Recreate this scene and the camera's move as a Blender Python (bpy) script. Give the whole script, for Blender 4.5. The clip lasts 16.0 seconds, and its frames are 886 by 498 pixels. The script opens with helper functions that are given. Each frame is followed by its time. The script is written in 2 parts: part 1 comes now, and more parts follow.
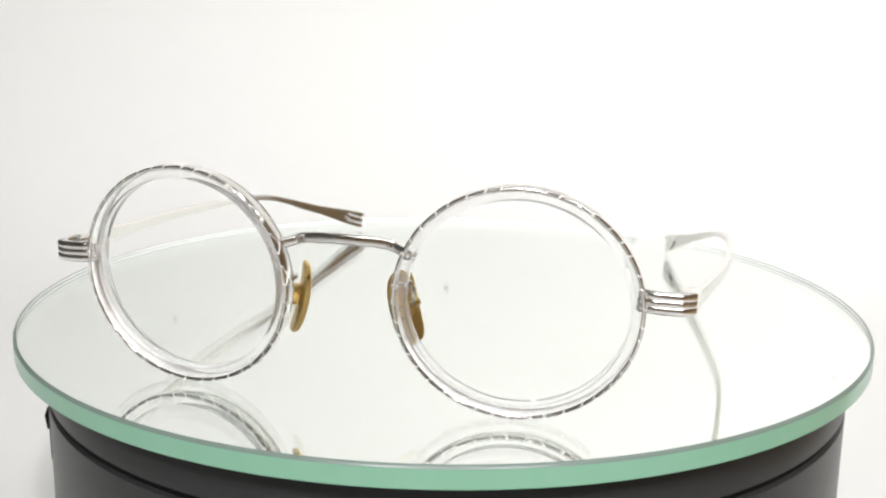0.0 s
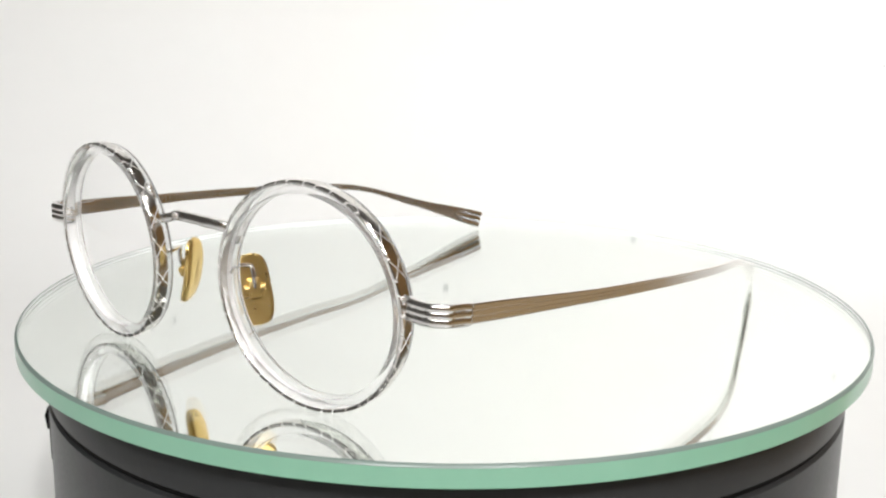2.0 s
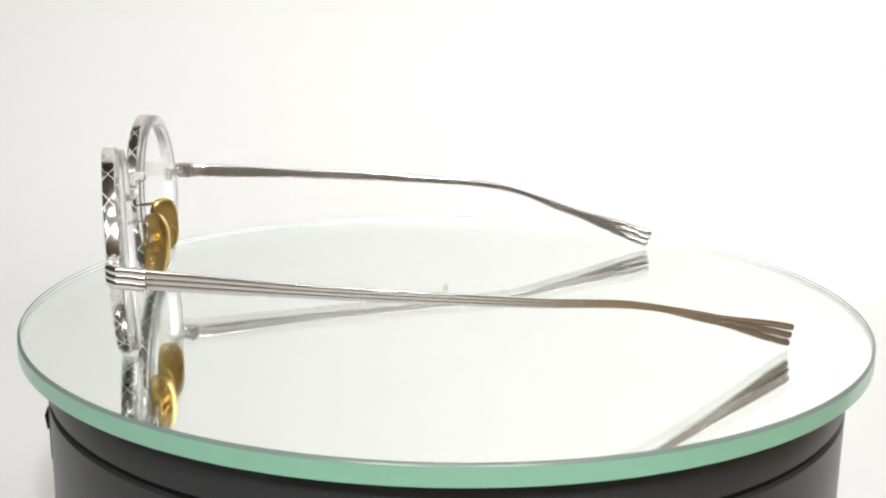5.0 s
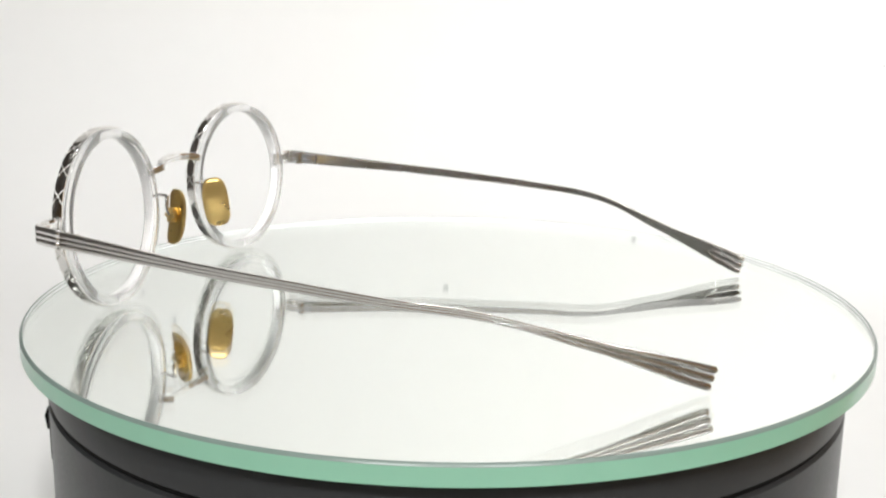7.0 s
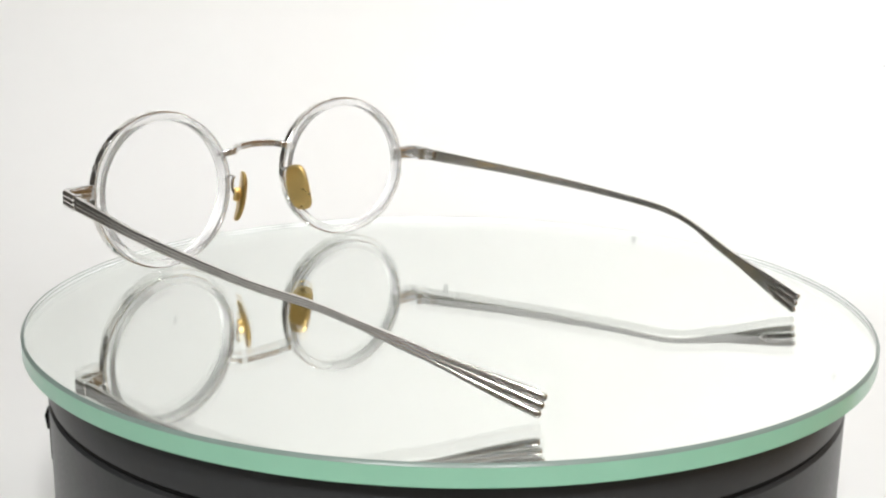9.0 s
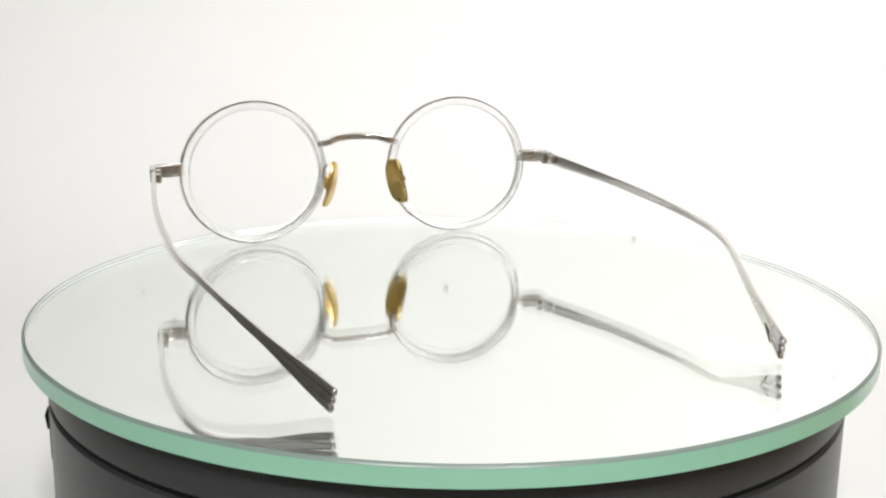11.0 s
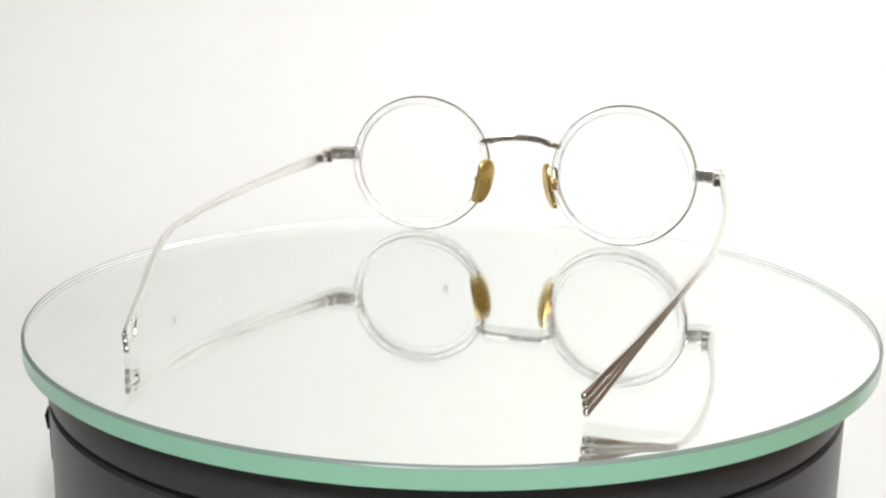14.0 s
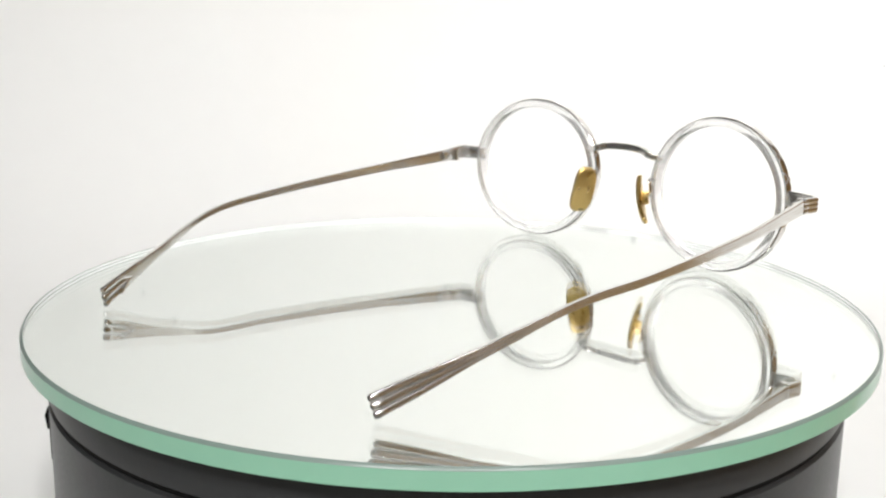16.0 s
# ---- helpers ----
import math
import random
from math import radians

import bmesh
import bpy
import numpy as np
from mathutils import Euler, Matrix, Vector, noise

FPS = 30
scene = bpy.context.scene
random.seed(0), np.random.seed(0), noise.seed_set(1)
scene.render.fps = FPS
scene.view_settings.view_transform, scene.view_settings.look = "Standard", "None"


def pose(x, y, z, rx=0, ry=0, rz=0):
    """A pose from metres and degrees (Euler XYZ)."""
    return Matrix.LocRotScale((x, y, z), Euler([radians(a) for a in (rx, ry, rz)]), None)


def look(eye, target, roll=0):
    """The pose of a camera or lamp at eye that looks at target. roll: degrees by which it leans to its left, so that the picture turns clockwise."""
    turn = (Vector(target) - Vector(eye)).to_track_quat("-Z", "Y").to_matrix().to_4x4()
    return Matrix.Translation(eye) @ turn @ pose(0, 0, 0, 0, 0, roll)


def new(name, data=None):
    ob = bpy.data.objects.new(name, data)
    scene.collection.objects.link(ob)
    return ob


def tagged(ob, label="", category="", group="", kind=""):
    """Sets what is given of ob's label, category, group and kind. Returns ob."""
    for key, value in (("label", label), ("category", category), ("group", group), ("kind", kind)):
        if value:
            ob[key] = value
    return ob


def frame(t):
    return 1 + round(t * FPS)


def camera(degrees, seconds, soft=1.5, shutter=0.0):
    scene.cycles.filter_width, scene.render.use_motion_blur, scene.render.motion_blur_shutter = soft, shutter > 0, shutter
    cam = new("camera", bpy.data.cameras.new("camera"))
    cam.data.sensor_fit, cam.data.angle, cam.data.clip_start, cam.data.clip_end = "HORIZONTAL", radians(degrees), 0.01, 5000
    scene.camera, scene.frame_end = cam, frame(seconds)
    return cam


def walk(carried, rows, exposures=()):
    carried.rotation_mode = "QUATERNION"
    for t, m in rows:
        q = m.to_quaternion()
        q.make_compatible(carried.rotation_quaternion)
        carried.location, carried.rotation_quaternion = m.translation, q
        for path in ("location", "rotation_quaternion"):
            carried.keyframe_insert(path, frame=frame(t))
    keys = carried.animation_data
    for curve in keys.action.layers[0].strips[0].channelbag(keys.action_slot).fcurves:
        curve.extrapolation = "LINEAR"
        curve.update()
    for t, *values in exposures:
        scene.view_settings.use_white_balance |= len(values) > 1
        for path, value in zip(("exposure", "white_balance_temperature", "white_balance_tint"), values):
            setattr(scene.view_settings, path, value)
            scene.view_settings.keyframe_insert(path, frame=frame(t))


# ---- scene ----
# Heights: the table is z = 0, the upper face of the mirror plate z = TOP.
TOP = 0.085
EYE = Vector((0.0, -0.2726, TOP + 0.0763))
YAW, PITCH = radians(0.296), radians(-13.14)
AIM = EYE + Vector((-math.sin(YAW) * math.cos(PITCH), math.cos(YAW) * math.cos(PITCH), math.sin(PITCH)))

cam = camera(43.9, 16.0, soft=2.3)
walk(cam, [(0.0, look(EYE, AIM, 0.84)), (16.0, look(EYE, AIM, 0.84))], exposures=[(0.0, 0.0), (16.0, 0.0)])

# ---- light ----
world = bpy.data.worlds.new("world")
scene.world = world
world.use_nodes = True
world.node_tree.nodes["Background"].inputs["Color"].default_value = (1.0, 0.97, 0.93, 1)
world.node_tree.nodes["Background"].inputs["Strength"].default_value = 0.3


CEILING = 1.85


def round_lamp(name, m, size, watts, spread=180.0):
    data = bpy.data.lights.new(name, "AREA")
    data.shape, data.size, data.energy, data.color, data.spread = "DISK", size, watts, (1.0, 0.998, 0.985), radians(spread)
    ob = new(name, data)
    ob.matrix_world = m
    return ob


# two unseen lamps added to brighten the backdrop, and weaker round lamps in the ceiling
for fill_x, fill_watts in ((-0.4, 4.9), (0.5, 5.1)):
    round_lamp("backdrop_fill", look((fill_x, -1.6, 1.4), (0.42, 0.48, 0.25)), 0.12, fill_watts, 72.0)
for row_y, row_watts in ((-1.1, (0.9, 2.5, 2.9)), (-0.4, (0.4, 1.9, 2.6)), (0.3, (0.15, 1.0, 1.6))):
    for lamp_x, lamp_watts in zip((-0.95, 0.1, 1.1), row_watts):
        round_lamp("ceiling_lamp", pose(lamp_x, row_y, CEILING - 0.012), 0.13, lamp_watts)


# ---- materials ----
def material(name, colour, rough=0.5, metal=0.0, **more):
    m = bpy.data.materials.new(name)
    m.use_nodes = True
    b = m.node_tree.nodes["Principled BSDF"]
    b.inputs["Base Color"].default_value = (*colour, 1)
    b.inputs["Roughness"].default_value = rough
    b.inputs["Metallic"].default_value = metal
    for key, value in more.items():
        b.inputs[key.replace("_", " ")].default_value = value
    return m


def grain(m, scale, amount, dark=None, light=None, rough=None, detail=4.0, stretch=(1, 1, 1)):
    """Fine relief from noise in the object's space, and optionally colour and gloss that vary with it."""
    n, l = m.node_tree.nodes, m.node_tree.links
    b = n["Principled BSDF"]
    co, mp, tex, bump = n.new("ShaderNodeTexCoord"), n.new("ShaderNodeMapping"), n.new("ShaderNodeTexNoise"), n.new("ShaderNodeBump")
    mp.inputs["Scale"].default_value = stretch
    tex.inputs["Scale"].default_value, tex.inputs["Detail"].default_value = scale, detail
    bump.inputs["Strength"].default_value, bump.inputs["Distance"].default_value = amount, 0.0002
    l.new(co.outputs["Object"], mp.inputs["Vector"])
    l.new(mp.outputs["Vector"], tex.inputs["Vector"])
    l.new(tex.outputs["Fac"], bump.inputs["Height"])
    l.new(bump.outputs["Normal"], b.inputs["Normal"])
    if dark:
        wide, ramp = n.new("ShaderNodeTexNoise"), n.new("ShaderNodeMix")
        wide.inputs["Scale"].default_value, wide.inputs["Detail"].default_value = scale * 0.12, 6
        ramp.data_type = "RGBA"
        ramp.inputs[6].default_value, ramp.inputs[7].default_value = (*dark, 1), (*light, 1)
        l.new(mp.outputs["Vector"], wide.inputs["Vector"])
        l.new(wide.outputs["Fac"], ramp.inputs["Factor"])
        l.new(ramp.outputs[2], b.inputs["Base Color"])
    if rough:
        span = n.new("ShaderNodeMapRange")
        span.inputs["To Min"].default_value, span.inputs["To Max"].default_value = rough
        l.new(tex.outputs["Fac"], span.inputs["Value"])
        l.new(span.outputs["Result"], b.inputs["Roughness"])
    return m


def clear(name, colour, ior, rough=0.0):
    m = bpy.data.materials.new(name)
    m.use_nodes = True
    n, l = m.node_tree.nodes, m.node_tree.links
    n.remove(n["Principled BSDF"])
    g = n.new("ShaderNodeBsdfGlass")
    g.inputs["Color"].default_value, g.inputs["IOR"].default_value, g.inputs["Roughness"].default_value = (*colour, 1), ior, rough
    l.new(g.outputs["BSDF"], n["Material Output"].inputs["Surface"])
    return m


def cloudy(name, colour, ior, milk):
    """A clear plastic with a little milk in it."""
    m = clear(name, colour, ior)
    n, l = m.node_tree.nodes, m.node_tree.links
    d, t, both, mix = n.new("ShaderNodeBsdfDiffuse"), n.new("ShaderNodeBsdfTranslucent"), n.new("ShaderNodeMixShader"), n.new("ShaderNodeMixShader")
    d.inputs["Color"].default_value = t.inputs["Color"].default_value = (0.9, 0.9, 0.89, 1)
    both.inputs["Fac"].default_value, mix.inputs["Fac"].default_value = 0.5, milk
    l.new(d.outputs["BSDF"], both.inputs[1])
    l.new(t.outputs["BSDF"], both.inputs[2])
    l.new(n["Glass BSDF"].outputs["BSDF"], mix.inputs[1])
    l.new(both.outputs["Shader"], mix.inputs[2])
    l.new(mix.outputs["Shader"], n["Material Output"].inputs["Surface"])
    return m


PAPER = grain(material("white_paper", (0.8, 0.8, 0.79), 0.75), 400, 0.05, (0.79, 0.79, 0.78), (0.81, 0.81, 0.80))
WOOD = grain(material("brown_wood", (0.32, 0.225, 0.12), 0.8, Specular_IOR_Level=0.2), 40, 0.4, (0.28, 0.197, 0.105), (0.36, 0.253, 0.135), stretch=(1, 8, 1))
ROOM = grain(material("brown_wall", (0.5, 0.3, 0.125), 0.8), 30, 0.3, (0.46, 0.275, 0.114), (0.54, 0.325, 0.136))
FLOORING = grain(material("grey_floor", (0.48, 0.48, 0.47), 0.7), 30, 0.3, (0.44, 0.44, 0.43), (0.52, 0.52, 0.51))
SOFFIT = grain(material("grey_ceiling", (0.36, 0.36, 0.355), 0.8), 30, 0.2, (0.335, 0.335, 0.33), (0.385, 0.385, 0.38))
DIM = grain(material("dim_brown_wall", (0.3, 0.2, 0.105), 0.8), 30, 0.3, (0.27, 0.18, 0.094), (0.33, 0.22, 0.116))
GREY = grain(material("grey_wall", (0.34, 0.34, 0.335), 0.8), 30, 0.3, (0.315, 0.315, 0.31), (0.365, 0.365, 0.36))
BLACK = grain(material("black_plastic", (0.026, 0.027, 0.028), 0.36, Specular_IOR_Level=0.22), 900, 0.08, (0.024, 0.025, 0.026), (0.029, 0.03, 0.031), (0.28, 0.38))
SPECK = grain(material("grey_dirt", (0.5, 0.51, 0.51), 0.9), 900, 0.3)
# black of feet and rocker; in groove and recess it stands for shade
BLACK_AND_SHADE = material("black_and_shade", (0.005, 0.005, 0.005), 0.7, Specular_IOR_Level=0.08)
SILVER = grain(material("polished_silver", (0.78, 0.765, 0.74), 0.14, 1.0), 700, 0.06, rough=(0.1, 0.18))
CUT = grain(material("cut_silver", (0.93, 0.92, 0.9), 0.5, 1.0), 900, 0.1, rough=(0.42, 0.55))
SOFT = grain(material("soft_silver", (0.84, 0.83, 0.81), 0.2, 1.0), 900, 0.05, rough=(0.16, 0.24))
SATIN = grain(material("satin_silver", (0.78, 0.765, 0.735), 0.28, 1.0), 300, 0.0, rough=(0.16, 0.2), stretch=(1, 0.1, 1))
GOLD = grain(material("gold", (0.72, 0.52, 0.195), 0.3, 1.0), 400, 0.015, rough=(0.24, 0.33))
# dark reflection within the glass edge, given as a plain colour
DARK_REFLECTION = material("dark_reflection", (0.06, 0.075, 0.07), 0.4)
ACETATE = cloudy("clear_acetate", (1.0, 1.0, 1.0), 1.36, 0.13)
# pale tone that stands in for light mirrored inside the band
LINER = grain(material("bright_liner", (0.62, 0.615, 0.61), 0.4, 0.4), 800, 0.1)
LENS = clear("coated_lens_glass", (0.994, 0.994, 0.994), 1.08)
PLATE = clear("plate_glass", (0.988, 0.999, 0.991), 1.5)
MIRROR = material("mirror_silvering", (0.965, 0.98, 0.97), 0.015, 1.0)
FROST = material("frosted_glass", (0.86, 0.86, 0.86), 0.4)
BEVEL = grain(material("polished_bevel", (0.19, 0.25, 0.225), 0.32), 1500, 0.05)
EDGE = grain(material("ground_glass_edge", (0.215, 0.45, 0.315), 0.35, Coat_Weight=0.7, Coat_IOR=1.5, Coat_Roughness=0.12), 1500, 0.1, (0.2, 0.43, 0.3), (0.23, 0.47, 0.33), (0.3, 0.42))


# ---- mesh helpers ----
def part(name, bm, mat, parent=None, label="", smooth=True):
    """Links a bmesh as one mesh object, under parent where one is given."""
    bmesh.ops.recalc_face_normals(bm, faces=bm.faces)
    me = bpy.data.meshes.new(name)
    bm.to_mesh(me)
    bm.free()
    me.materials.append(mat)
    for f in me.polygons:
        f.use_smooth = smooth
    if smooth:
        me.set_sharp_from_angle(angle=radians(38))
    ob = new(name, me)
    ob.parent = parent
    if mat in (PLATE, LENS, ACETATE):
        ob.visible_shadow = False
    return tagged(ob, label=label)


def empty(name, label, category, group=""):
    return tagged(new(name), label=label, category=category, group=group)


def loops(bm, rings, closed_ring=True, closed_path=False, caps=True):
    """Skins a row of rings of points."""
    vs = [[bm.verts.new(p) for p in ring] for ring in rings]
    n, k = len(vs), len(vs[0])
    for i in range(n if closed_path else n - 1):
        a, b = vs[i], vs[(i + 1) % n]
        for j in range(k if closed_ring else k - 1):
            bm.faces.new((a[j], a[(j + 1) % k], b[(j + 1) % k], b[j]))
    if caps and not closed_path and closed_ring:
        bm.faces.new(vs[0][::-1])
        bm.faces.new(vs[-1])
    return vs


def lathe(profile, segments=128, centre=(0, 0)):
    """A closed profile of (radius, z) turned round the upright axis."""
    bm = bmesh.new()
    rings = []
    for i in range(segments):
        a = 2 * math.pi * i / segments
        rings.append([(centre[0] + r * math.cos(a), centre[1] + r * math.sin(a), z) for r, z in profile])
    loops(bm, rings, closed_path=True)
    return bm


def spline(knots, steps=10):
    """Points of a smooth curve through the knots."""
    k = [Vector(p) for p in knots]
    k = [2 * k[0] - k[1]] + k + [2 * k[-1] - k[-2]]
    out = []
    for i in range(1, len(k) - 2):
        a, b, c, d = k[i - 1:i + 3]
        for s in range(steps):
            u = s / steps
            out.append(0.5 * (2 * b + (c - a) * u + (2 * a - 5 * b + 4 * c - d) * u * u + (3 * b - a - 3 * c + d) * u ** 3))
    out.append(k[-2])
    return out


def bend(v, power):
    return math.copysign(abs(v) ** power, v)


def tube(bm, path, half_side, half_up, shift=None, sides=12, round_ends=True, up=Vector((0, 0, 1)), power=1.0):
    """Sweeps an ellipse along path. half_side, half_up and shift (an offset along the section's own upright) are functions of 0..1."""
    n = len(path)
    rings = []
    for i, p in enumerate(path):
        t = (path[min(i + 1, n - 1)] - path[max(i - 1, 0)]).normalized()
        side = t.cross(up).normalized()
        high = side.cross(t).normalized()
        u = i / (n - 1)
        c = p + high * (shift(u) if shift else 0.0)
        s, h = half_side(u), half_up(u)
        rings.append((c, side, high, s, h, t))
    if round_ends:
        c, side, high, s, h, t = rings[0]
        first = [(c - t * (min(s, h) * a), side, high, s * b, h * b, t) for a, b in ((0.95, 0.3), (0.8, 0.6), (0.45, 0.88))]
        c, side, high, s, h, t = rings[-1]
        last = [(c + t * (min(s, h) * a), side, high, s * b, h * b, t) for a, b in ((0.45, 0.88), (0.8, 0.6), (0.95, 0.3))]
        rings = first + rings + last
    loops(bm, [[c + side * (s * bend(math.cos(2 * math.pi * j / sides), w)) + high * (h * bend(math.sin(2 * math.pi * j / sides), w)) for j in range(sides)]
               for (c, side, high, s, h, t), w in zip(rings, [power if not callable(power) else power(i / (len(rings) - 1)) for i in range(len(rings))])])
    return bm


def box(bm, m, sx, sy, sz, bevel=0.0):
    made = bmesh.ops.create_cube(bm, size=1.0, matrix=m @ Matrix.Diagonal((sx, sy, sz, 1)))
    if bevel:
        edges = {e for v in made["verts"] for e in v.link_edges}
        bmesh.ops.bevel(bm, geom=list(edges), offset=bevel, segments=2, affect="EDGES", profile=0.5)
    return bm


def sheet(bm, rows):
    """An open sheet from rows of points."""
    vs = [[bm.verts.new(p) for p in row] for row in rows]
    for a, b in zip(vs, vs[1:]):
        for j in range(len(a) - 1):
            bm.faces.new((a[j], a[j + 1], b[j + 1], b[j]))
    return bm


# ---- the place: a white paper sweep on a table in a room ----
def backdrop():
    """White paper that lies on the table, its front corner cut off aslant, and sweeps up behind the turntable."""
    bm = bmesh.new()
    sweep = [(0.28, 0.0)]
    sweep += [(0.28 + 0.2 * math.sin(a), 0.2 - 0.2 * math.cos(a)) for a in (math.pi / 2 * i / 16 for i in range(1, 17))]
    sweep += [(0.48, 0.45), (0.48, 0.80)]
    rings = []
    for x, front in ((-0.48, -0.5), (-0.2, -0.5), (0.13, -0.5), (0.28, 0.09), (0.48, 0.09), (0.7, 0.09)):
        outline = [(front + (0.28 - front) * u, 0.0) for u in (0.0, 0.35, 0.7)] + sweep
        under = [(y + 0.0008, z - 0.0008) for y, z in outline]
        rings.append([(x, y, z) for y, z in outline + under[::-1]])
    loops(bm, rings)
    ob = part("backdrop", bm, PAPER)
    return tagged(ob, "seamless white paper lying on the table and sweeping up behind the turntable", "backdrop", kind="structure")


def slab(name, m, sx, sy, sz, mat, label, category):
    ob = part(name, box(bmesh.new(), m, sx, sy, sz), mat, smooth=False)
    return tagged(ob, label, category, kind="structure")


def speck(x, y, z, size, lean):
    """A small dark mark on the paper."""
    bm = bmesh.new()
    m = pose(x, y, z, lean)
    rim = [bm.verts.new(m @ Vector((size * (1 + 0.2 * math.sin(3 * a + x * 40)) * math.cos(a), -0.0006, size * 1.2 * math.sin(a)))) for a in
           (2 * math.pi * i / 14 for i in range(14))]
    top = bm.verts.new(m @ Vector((0, -0.0011, 0)))
    for a, b in zip(rim, rim[1:] + rim[:1]):
        bm.faces.new((a, b, top))
    return tagged(part("dirt_speck", bm, SPECK), "small grey dirt speck on the white paper backdrop", "speck", "specks on the backdrop")


backdrop()
for mark in ((-0.0015, 0.48, 0.2113, 0.0021, 0), (-0.1951, 0.48, 0.238, 0.0015, 0), (0.129, 0.4774, 0.1741, 0.0016, 8), (0.2787, 0.48, 0.2724, 0.0014, 0),
             (-0.2165, 0.48, 0.2186, 0.0012, 0), (0.2848, 0.4623, 0.1183, 0.0007, 24)):
    speck(*mark)
table = slab("table", pose(0.3, 0.0, -0.0215), 1.6, 1.2, 0.04, WOOD, "brown wooden table top under the white paper", "table")
for leg_x in (-0.45, 1.05):
    for leg_y in (-0.55, 0.55):
        part("leg", box(bmesh.new(), pose(leg_x, leg_y, -0.39575), 0.06, 0.06, 0.7085, 0.003), WOOD, table, smooth=False)
slab("wall_south", pose(0.0, -1.83, 0.55), 3.6, 0.06, 2.6, DIM, "plain dim brown wall of the room", "wall")
slab("wall_west", pose(-1.83, 0.0, 0.55), 0.06, 3.72, 2.6, GREY, "plain mid-grey wall of the room", "wall")
slab("wall_east", pose(1.83, 0.0, 0.55), 0.06, 3.72, 2.6, ROOM, "plain brown wall of the room", "wall")
slab("wall_north", pose(0.0, 1.83, 0.55), 3.6, 0.06, 2.6, GREY, "plain mid-grey wall of the room", "wall")
slab("floor", pose(0.0, 0.0, -0.78), 3.6, 3.6, 0.06, FLOORING, "plain grey floor of the room", "floor")
slab("ceiling", pose(0.0, 0.0, CEILING + 0.03), 3.6, 3.6, 0.06, SOFFIT, "plain grey ceiling of the room", "ceiling")


# ---- the turntable ----
def turntable_base():
    """A black plastic drum with a groove round it and a switch at its side."""
    thing = empty("turntable_base", "black plastic electric turntable drum with a groove round it", "turntable")
    r, top = 0.098, TOP - 0.0060
    part("upper_ring", lathe([(0.02, top), (r - 0.0012, top), (r - 0.0003, top - 0.0006), (r, top - 0.0016), (r, GROOVE_Z + 0.0010), (r - 0.0004, GROOVE_Z + 0.0007),
                              (0.02, GROOVE_Z + 0.0007)]), BLACK, thing)
    # the shade in recess and groove is painted on as near-black
    part("neck", lathe([(0.02, TOP - 0.0048), (r - 0.003, TOP - 0.0048), (r - 0.003, top - 0.0001), (0.02, top - 0.0001)]), BLACK_AND_SHADE, thing, "recess under the glass, its shade put into a black colour")
    part("groove", lathe([(0.02, GROOVE_Z + 0.0006), (r - 0.0007, GROOVE_Z + 0.0006), (r - 0.0007, GROOVE_Z - 0.0005), (0.02, GROOVE_Z - 0.0005)]), BLACK_AND_SHADE, thing,
         "near-flush black band painted for the shade in the narrow groove")
    part("drum", lathe([(0.02, GROOVE_Z - 0.0006), (r - 0.0006, GROOVE_Z - 0.0006), (r, GROOVE_Z - 0.0012), (r, 0.006), (r - 0.002, 0.003), (0.02, 0.003)]), BLACK, thing)
    for i in range(4):
        a = math.pi / 4 + i * math.pi / 2
        part("foot", lathe([(0.0, 0.0), (0.007, 0.0), (0.0075, 0.001), (0.0075, 0.003), (0.0, 0.003)], 24, (0.075 * math.cos(a), 0.075 * math.sin(a))), BLACK_AND_SHADE, thing,
             "black rubber foot")
    a = radians(SWITCH_TURN)
    m = Matrix.Translation((r * math.cos(a), r * math.sin(a), SWITCH_Z)) @ Matrix.Rotation(a, 4, "Z")
    socket = part("switch_plate", box(bmesh.new(), m, 0.001, 0.009, 0.0115, 0.0003), BLACK, thing, "thin black switch plate")
    part("rocker", box(bmesh.new(), m @ pose(0.0007, 0, 0.0034, 0, 7, 0), 0.0014, 0.006, 0.0040, 0.0004), BLACK_AND_SHADE, socket, "black rocker switch")
    return thing


GROOVE_Z = TOP - 0.0155
SWITCH_TURN, SWITCH_Z = 193.5, TOP - 0.0288


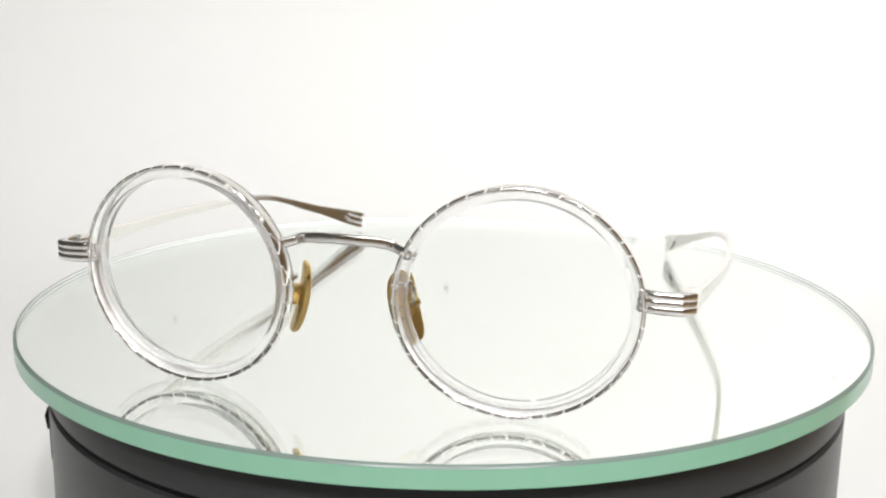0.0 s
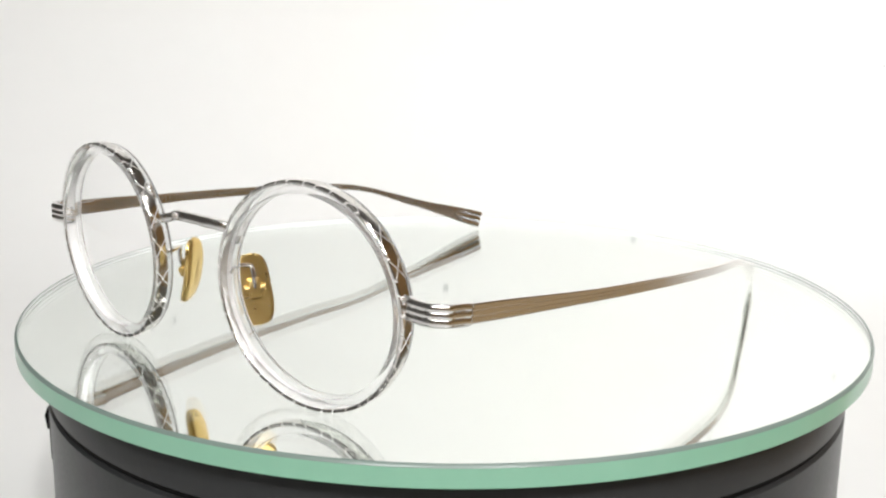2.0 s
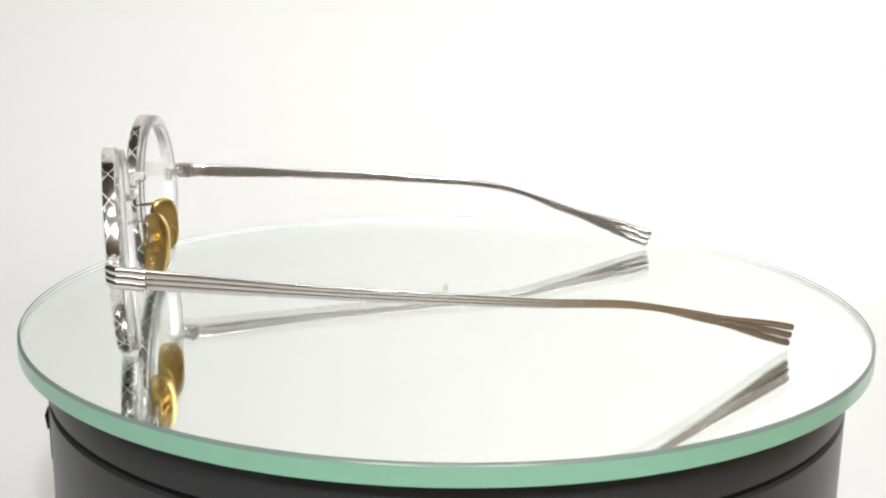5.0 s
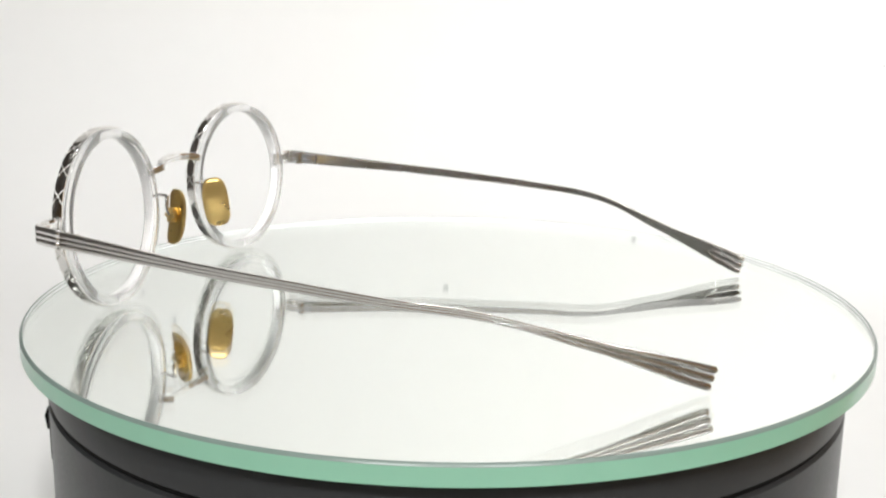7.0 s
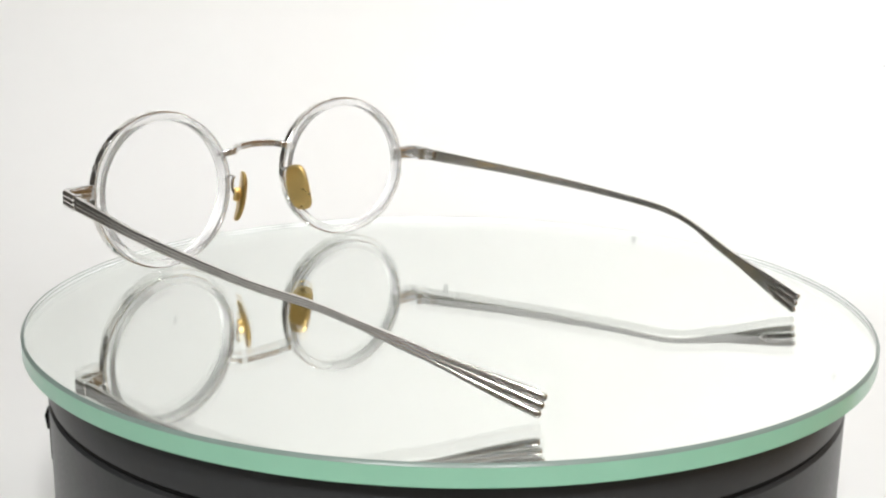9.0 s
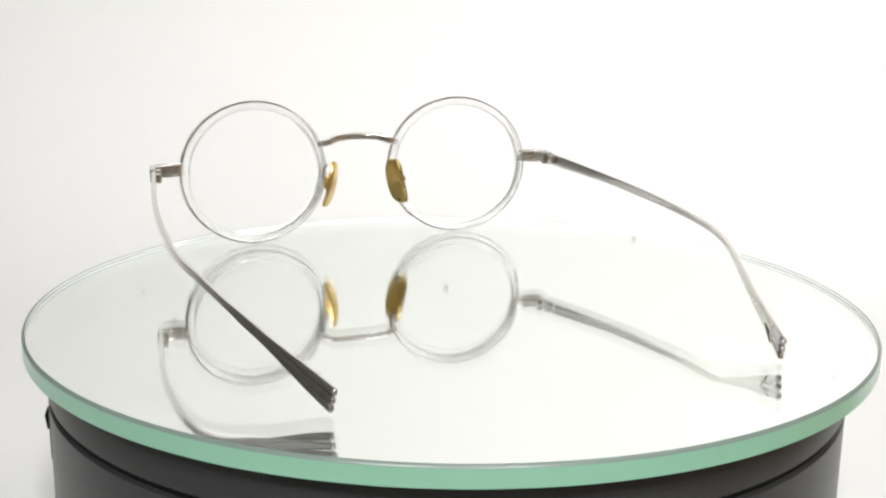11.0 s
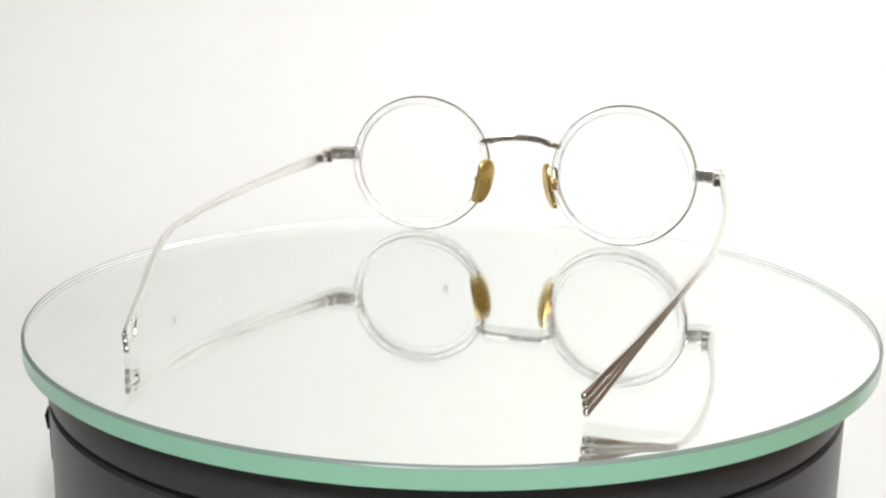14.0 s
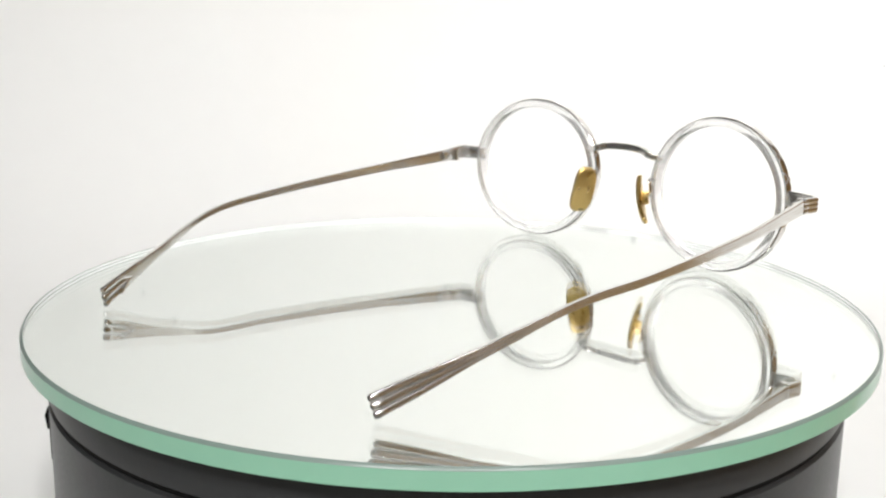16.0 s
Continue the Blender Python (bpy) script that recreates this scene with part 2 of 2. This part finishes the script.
def mirror_plate():
    """A round mirror of green-edged glass, set a millimetre off the axis on which it turns."""
    thing = empty("mirror_plate", "round clear glass mirror plate with a green ground edge", "mirror")
    r, c, low = 0.1037, (-0.00094, -0.00016), TOP - 0.0045
    bm = bmesh.new()
    n = 192
    face = [bm.verts.new((c[0] + (r - 0.0006) * math.cos(2 * math.pi * i / n), c[1] + (r - 0.0006) * math.sin(2 * math.pi * i / n), TOP)) for i in range(n)]
    bm.faces.new(face)
    part("pane", bm, PLATE, thing, "clear glass upper face", smooth=False)
    bm = bmesh.new()
    rings = [[(c[0] + q * math.cos(2 * math.pi * i / n), c[1] + q * math.sin(2 * math.pi * i / n), z) for q, z in
              ((r - 0.0006, TOP), (r - 0.0002, TOP - 0.00025), (r, TOP - 0.0007))] for i in range(n)]
    loops(bm, rings, closed_ring=False, closed_path=True)
    part("bevel", bm, BEVEL, thing, "polished glass bevel")
    bm = bmesh.new()
    rings = [[(c[0] + q * math.cos(2 * math.pi * i / n), c[1] + q * math.sin(2 * math.pi * i / n), z) for q, z in
              ((r, TOP - 0.0007), (r, low + 0.0002), (r - 0.0002, low), (r - 0.0008, low))] for i in range(n)]
    loops(bm, rings, closed_ring=False, closed_path=True)
    part("edge", bm, EDGE, thing, "pale green ground glass edge")
    bm = bmesh.new()
    rings = [[(c[0] + q * math.cos(2 * math.pi * i / n), c[1] + q * math.sin(2 * math.pi * i / n), z) for q, z in
              ((r - 0.0007, TOP - 0.0010), (r - 0.0007, low + 0.0008))] for i in range(n)]
    loops(bm, rings, closed_ring=False, closed_path=True)
    part("inner_edge", bm, FROST, thing, "pale frosted inner side of the glass edge")
    # two dark strips stand in for reflections inside the glass edge
    bm = bmesh.new()
    rings = [[(c[0] + q * math.cos(2 * math.pi * i / n), c[1] + q * math.sin(2 * math.pi * i / n), z) for q, z in
              ((r - 0.00065, TOP - 0.0004), (r - 0.0007, TOP - 0.0010))] for i in range(n)]
    loops(bm, rings, closed_ring=False, closed_path=True)
    part("bevel_line", bm, DARK_REFLECTION, thing, "dark reflection painted as a line under the bevel")
    bm = bmesh.new()
    rings = [[(c[0] + q * math.cos(2 * math.pi * i / n), c[1] + q * math.sin(2 * math.pi * i / n), z) for q, z in
              ((r - 0.0007, low + 0.0008), (r - 0.00075, low + 0.0001))] for i in range(n)]
    loops(bm, rings, closed_ring=False, closed_path=True)
    part("lower_line", bm, DARK_REFLECTION, thing, "dark reflection painted as a line along the mirror's rim")
    part("silvering", lathe([(0.0001, low), (r - 0.0009, low), (r - 0.0009, low - 0.0002), (0.0001, low - 0.0002)], n, c), MIRROR, thing, "silvered mirror back", smooth=False)
    return thing


turntable_base()
plate = mirror_plate()

# ---- the eyeglasses, in the turntable's own space ----
MID = 0.0015                      # the glasses stand a little off the axis
RIM_X, RIM_Y, RIM_Z = 0.0329, -0.0759, TOP + 0.0220
RIM_A, RIM_B = 0.02288, 0.02174    # half width and half height of a rim
TILT, WRAP = 2.3, 5.75


def rim_space(side):
    """The pose of one eye's ring: x across, y backwards, z up."""
    return pose(MID + side * RIM_X, RIM_Y, RIM_Z) @ pose(0, 0, 0, TILT) @ pose(0, 0, 0, 0, 0, side * WRAP)


def ring_mesh(m, profile, segments=144):
    """Sweeps a closed profile of (outwards, backwards), in mm, round a rim."""
    bm = bmesh.new()
    rings = []
    for i in range(segments):
        a = 2 * math.pi * i / segments
        rings.append([m @ Vector(((RIM_A + d / 1000) * math.cos(a), y / 1000, (RIM_B + d / 1000) * math.sin(a))) for d, y in profile])
    loops(bm, rings, closed_path=True)
    return bm


def eye_ring(side, thing):
    m = rim_space(side)
    band = part("rim", ring_mesh(m, [(-0.72, -1.55), (-0.6, -1.72), (-0.42, -1.8), (-0.24, -1.78), (-0.08, -1.66), (0.0, -1.48), (0.03, -1.0), (0.03, 0.0), (0.0, 0.58), (-0.12, 0.7), (-0.62, 0.7), (-0.72, 0.6)]), SILVER, thing,
                "polished silver metal band engraved with crosses")
    # added ring: the band's bright inner reflection is put into its colour
    part("liner", ring_mesh(m, [(-0.725, -1.6), (-0.725, 0.6), (-0.745, 0.6), (-0.745, -1.6)]), LINER, band, "pale ring added inside the metal band for its bright reflection")
    bm = bmesh.new()
    count = 21
    for i in range(count):
        for lean in (-1, 1):
            path = []
            for s in range(7):
                u = s / 6
                a = 2 * math.pi * (i + 0.35) / count + lean * radians(4.2) * (u - 0.5) * 2
                path.append(m @ Vector(((RIM_A + 0.00002) * math.cos(a), (-1.68 + 2.25 * u) / 1000, (RIM_B + 0.00002) * math.sin(a))))
            a = 2 * math.pi * (i + 0.35) / count
            out = (m.to_3x3() @ Vector((math.cos(a), 0, math.sin(a)))).normalized()
            tube(bm, path, lambda u: 0.00011, lambda u: 0.00008, sides=8, up=out)
    # a short slanting notch on the front edge at both ends of each cross
    for i in range(2 * count):
        a = 2 * math.pi * (i + 0.2 + 0.12 * math.sin(i * 2.4)) / (2 * count)
        path = [m @ Vector(((RIM_A + d) * math.cos(a + w), y, (RIM_B + d) * math.sin(a + w))) for d, w, y in
                ((-0.00003, 0.0, -0.00152), (-0.0002, 0.008, -0.00176), (-0.0004, 0.016, -0.00181), (-0.0006, 0.024, -0.00174))]
        tube(bm, path, lambda u: 0.00016, lambda u: 0.00008, sides=8, up=m.to_3x3() @ Vector((0, -1, 0)))
    part("engraving", bm, CUT, band, "fine bright crossed cuts")
    part("inner_ring", ring_mesh(m, [(-0.76, -1.45), (-0.8, -1.7), (-1.9, -1.7), (-2.4, -1.45), (-2.6, -0.9), (-2.63, 0.3), (-2.6, 1.6), (-2.35, 2.2), (-1.85, 2.4),
                                     (-0.95, 2.4), (-0.6, 2.2), (-0.45, 1.8), (-0.42, 0.74), (-0.76, 0.73)]), ACETATE, thing, "clear acetate ring inside the metal rim")
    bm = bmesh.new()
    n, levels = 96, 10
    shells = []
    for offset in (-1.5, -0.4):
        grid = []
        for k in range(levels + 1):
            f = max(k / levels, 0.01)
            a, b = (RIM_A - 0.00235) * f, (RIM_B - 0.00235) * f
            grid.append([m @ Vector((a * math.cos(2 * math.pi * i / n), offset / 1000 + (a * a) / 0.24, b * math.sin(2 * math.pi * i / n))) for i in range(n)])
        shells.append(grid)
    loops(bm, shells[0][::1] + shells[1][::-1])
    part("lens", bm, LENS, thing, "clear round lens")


def bridge(thing):
    """A slim arched bar, fluted towards both rims."""
    z = TOP
    half = [(0.0126, -0.0770, z + 0.0299), (0.0106, -0.0759, z + 0.0304), (0.0093, -0.0756, z + 0.0308), (0.0081, -0.0762, z + 0.0312),
            (0.0062, -0.0770, z + 0.0316), (0.003, -0.0776, z + 0.0318)]
    knots = [(MID - x, y, h) for x, y, h in half] + [(MID, -0.0777, z + 0.0319)] + [(MID + x, y, h) for x, y, h in half[::-1]]
    path = spline(knots, 8)
    swell = lambda u: 0.00084 + 0.0001 * abs(math.sin(9 * math.pi * u)) * (1 if abs(u - 0.5) < 0.36 else 0.2)
    part("bridge", tube(bmesh.new(), path, swell, lambda u: swell(u) * 1.15, sides=32, power=0.5), SOFT, thing, "polished silver bridge with fluted arch")


def pad(side, thing):
    """A gold nose pad and the wire that carries it."""
    m = pose(MID - 0.0003 + side * 0.0103, -0.0709, TOP + 0.0180) @ pose(0, 0, 0, 0, 0, -30 * side) @ pose(0, 0, 0, 7, side * -11, 0)
    # here x points away from the nose on this side
    bm = bmesh.new()
    rings = []
    for d, grow in ((0.68, 0.80), (0.6, 0.93), (0.35, 1.0), (-0.25, 1.0), (-0.58, 0.93), (-0.72, 0.80), (-0.78, 0.5), (-0.8, 0.15)):
        ring = []
        for j in range(40):
            a = 2 * math.pi * j / 40
            y = math.copysign(abs(math.cos(a)) ** 0.68, math.cos(a)) * 3.55 * grow
            h = math.copysign(abs(math.sin(a)) ** 0.62, math.sin(a)) * 7.2 * (1 - (1 - grow) * 0.5)
            bow = 0.018 * h * h
            ring.append(m @ Vector((side * (d + bow) / 1000, y / 1000, h / 1000)))
        rings.append(ring)
    loops(bm, rings)
    ob = part("nose_pad", bm, GOLD, thing, "gold metal nose pad")
    bm = bmesh.new()
    box(bm, m @ pose(side * 0.0015, 0, 0.0004), 0.0022, 0.0026, 0.0040, 0.0005)
    bmesh.ops.create_cone(bm, cap_ends=True, segments=14, radius1=0.0007, radius2=0.0007, depth=0.0042, matrix=m @ pose(side * 0.0019, 0, 0.0004, 90))
    part("pad_box", bm, GOLD, ob, "small gold pad mount with screw")
    # the wire leaves the back of the rim, bows towards the nose and comes down behind the pad
    start = rim_space(side) @ Vector((-side * (RIM_A - 0.0006), 0.0006, 0.0012))
    knots = [start, start + Vector((-side * 0.0008, 0.0012, 0.0004)), m @ Vector((side * 0.0032, -0.0008, 0.0052)), m @ Vector((side * 0.0035, 0, 0.0043)),
             m @ Vector((side * 0.0033, 0, 0.0020)), m @ Vector((side * 0.0024, 0, 0.0006))]
    part("pad_arm", tube(bmesh.new(), spline(knots, 7), lambda u: 0.00045, lambda u: 0.00045, sides=10), SILVER, ob, "thin silver wire arm")


TEMPLE = {-1: [(0.0628, -0.0674, 0.0239), (0.0672, -0.0302, 0.0216), (0.0677, 0.0057, 0.0192), (0.0647, 0.0279, 0.0170), (0.0588, 0.0470, 0.0108), (0.0509, 0.0714, 0.0027)],
          1: [(0.0638, -0.0674, 0.0234), (0.0675, -0.0300, 0.0207), (0.0676, 0.0060, 0.0180), (0.0641, 0.0275, 0.0159), (0.0568, 0.0472, 0.0102), (0.0472, 0.0703, 0.0027)]}


def blend(u, table):
    """A value between the rows (u, value)."""
    for (a, p), (b, q) in zip(table, table[1:]):
        if u <= b:
            f = (u - a) / (b - a)
            f = f * f * (3 - 2 * f)
            return p + (q - p) * f
    return table[-1][1]


def temple(side, thing):
    """A side arm of three joined rods, slim at the bend and fanned out at its tip."""
    path = spline([(MID + side * x, y, TOP + z) for x, y, z in TEMPLE[side]], 24)
    gap = lambda u: blend(u, [(0, 0.00106), (0.2, 0.00072), (0.45, 0.00054), (0.66, 0.00048), (0.8, 0.00076), (1, 0.0018)])
    thick = lambda u: blend(u, [(0, 0.0006), (0.5, 0.00048), (0.8, 0.00054), (1, 0.00066)])
    rods = []
    for k in (1, 0, -1):
        bm = bmesh.new()
        cut = path[:-1]
        tube(bm, cut, thick, lambda u: gap(u) * blend(u, [(0, 0.73), (0.55, 0.73), (0.8, 0.54), (1, 0.46)]), (lambda u, k=k: k * gap(u)), sides=36,
             power=lambda u: blend(u, [(0, 0.36), (0.65, 0.42), (0.85, 0.7), (1, 0.85)]))
        # a rounded knob ends each rod
        tip = [cut[-3], cut[-2], cut[-1]]
        tube(bm, tip, lambda u: 0.00068 + 0.00008 * math.sin(math.pi * u), lambda u: 0.00078 + 0.00008 * math.sin(math.pi * u), (lambda u, k=k: k * 0.00178), sides=12)
        rods.append(bm)
    # the flat inner side, cut to a chevron before the knobs
    flat = bmesh.new()
    inner = [p + (Vector((MID, p.y, p.z)) - p).normalized() * 0.0004 for p in path[:-9]]
    tube(flat, inner, lambda u: 0.0003, lambda u: gap(u * 0.925) * 1.5 * (1 if u < 0.97 else 0.75), sides=44, round_ends=False, power=0.3)
    arm = part("temple", flat, SATIN, thing, "satin silver side arm of three fluted rods with a fanned tip")
    for bm in rods:
        part("rod", bm, SATIN, arm)
    # a raised chevron across the inner side of the tip
    def inside(k, lift):
        t = (path[k + 1] - path[k - 1]).normalized()
        out = t.cross(Vector((0, 0, 1))).normalized()
        out = out if out.x * side < 0 else -out
        high = Vector((0, 0, 1)) - t * t.z
        return path[k] + out * 0.00062 + high.normalized() * lift
    last = len(path) - 1
    mark = bmesh.new()
    for lift in (-0.0021, 0.0021):
        tube(mark, [inside(last - 10, 0.0), inside(last - 8, lift * 0.5), inside(last - 6, lift)], lambda u: 0.00028, lambda u: 0.0003, sides=8)
    part("chevron", mark, SILVER, arm, "raised polished chevron before the tip")
    return arm


def endpiece(side, thing):
    """The ribbed corner between rim and side arm, with its hinge."""
    x0, y0, z0, _ = [*TEMPLE[side][0], 0]
    z = TOP + 0.0240
    knots = [(MID + side * 0.0548, -0.0741, z + 0.0003), (MID + side * 0.0590, -0.0744, z), (MID + side * 0.0622, -0.0738, z), (MID + side * 0.0635, -0.0722, z - 0.0001),
             (MID + side * x0, y0 - 0.0004, TOP + z0)]
    path = spline(knots, 12)
    lump = lambda u: 0.00075 + 0.00022 * max(0.0, math.sin(2 * math.pi * (u * 3.4 - 0.2)))
    bm = bmesh.new()
    for k in (-1, 0, 1):
        tube(bm, path, lump, lambda u: 0.0009, (lambda u, k=k: k * 0.00122), sides=16, power=0.7)
    box(bm, pose(MID + side * 0.0588, -0.07315, z + 0.0001, 0, 0, side * 4), 0.0088, 0.0009, 0.0031, 0.0003)
    block = part("endpiece", bm, SOFT, thing, "polished silver ribbed end piece")
    bm = bmesh.new()
    for k in (-1, 0, 1):
        bmesh.ops.create_cone(bm, cap_ends=True, segments=18, radius1=0.0011, radius2=0.0011, depth=0.00115,
                              matrix=Matrix.Translation((MID + side * (x0 - 0.0014), y0 - 0.0016, TOP + z0 + k * 0.00122)))
    box(bm, pose(MID + side * (x0 - 0.0010), y0 + 0.0016, TOP + z0), 0.0012, 0.0052, 0.0026, 0.0003)
    part("hinge", bm, SATIN, block, "small silver three-barrel hinge")


def eyeglasses():
    thing = empty("eyeglasses", "round silver eyeglasses with clear inner rings and gold nose pads", "eyeglasses")
    bridge(thing)
    for side in (-1, 1):
        eye_ring(side, thing)
        pad(side, thing)
        temple(side, thing)
        endpiece(side, thing)
    return thing


glasses = eyeglasses()


# ---- movement: plate and glasses turn together ----
def motions():
    rows = [(t / 2, pose(0, 0, 0, 0, 0, -15.8 - 13.012 * t / 2)) for t in range(0, 33)]
    walk(plate, rows)
    walk(glasses, rows)


motions()
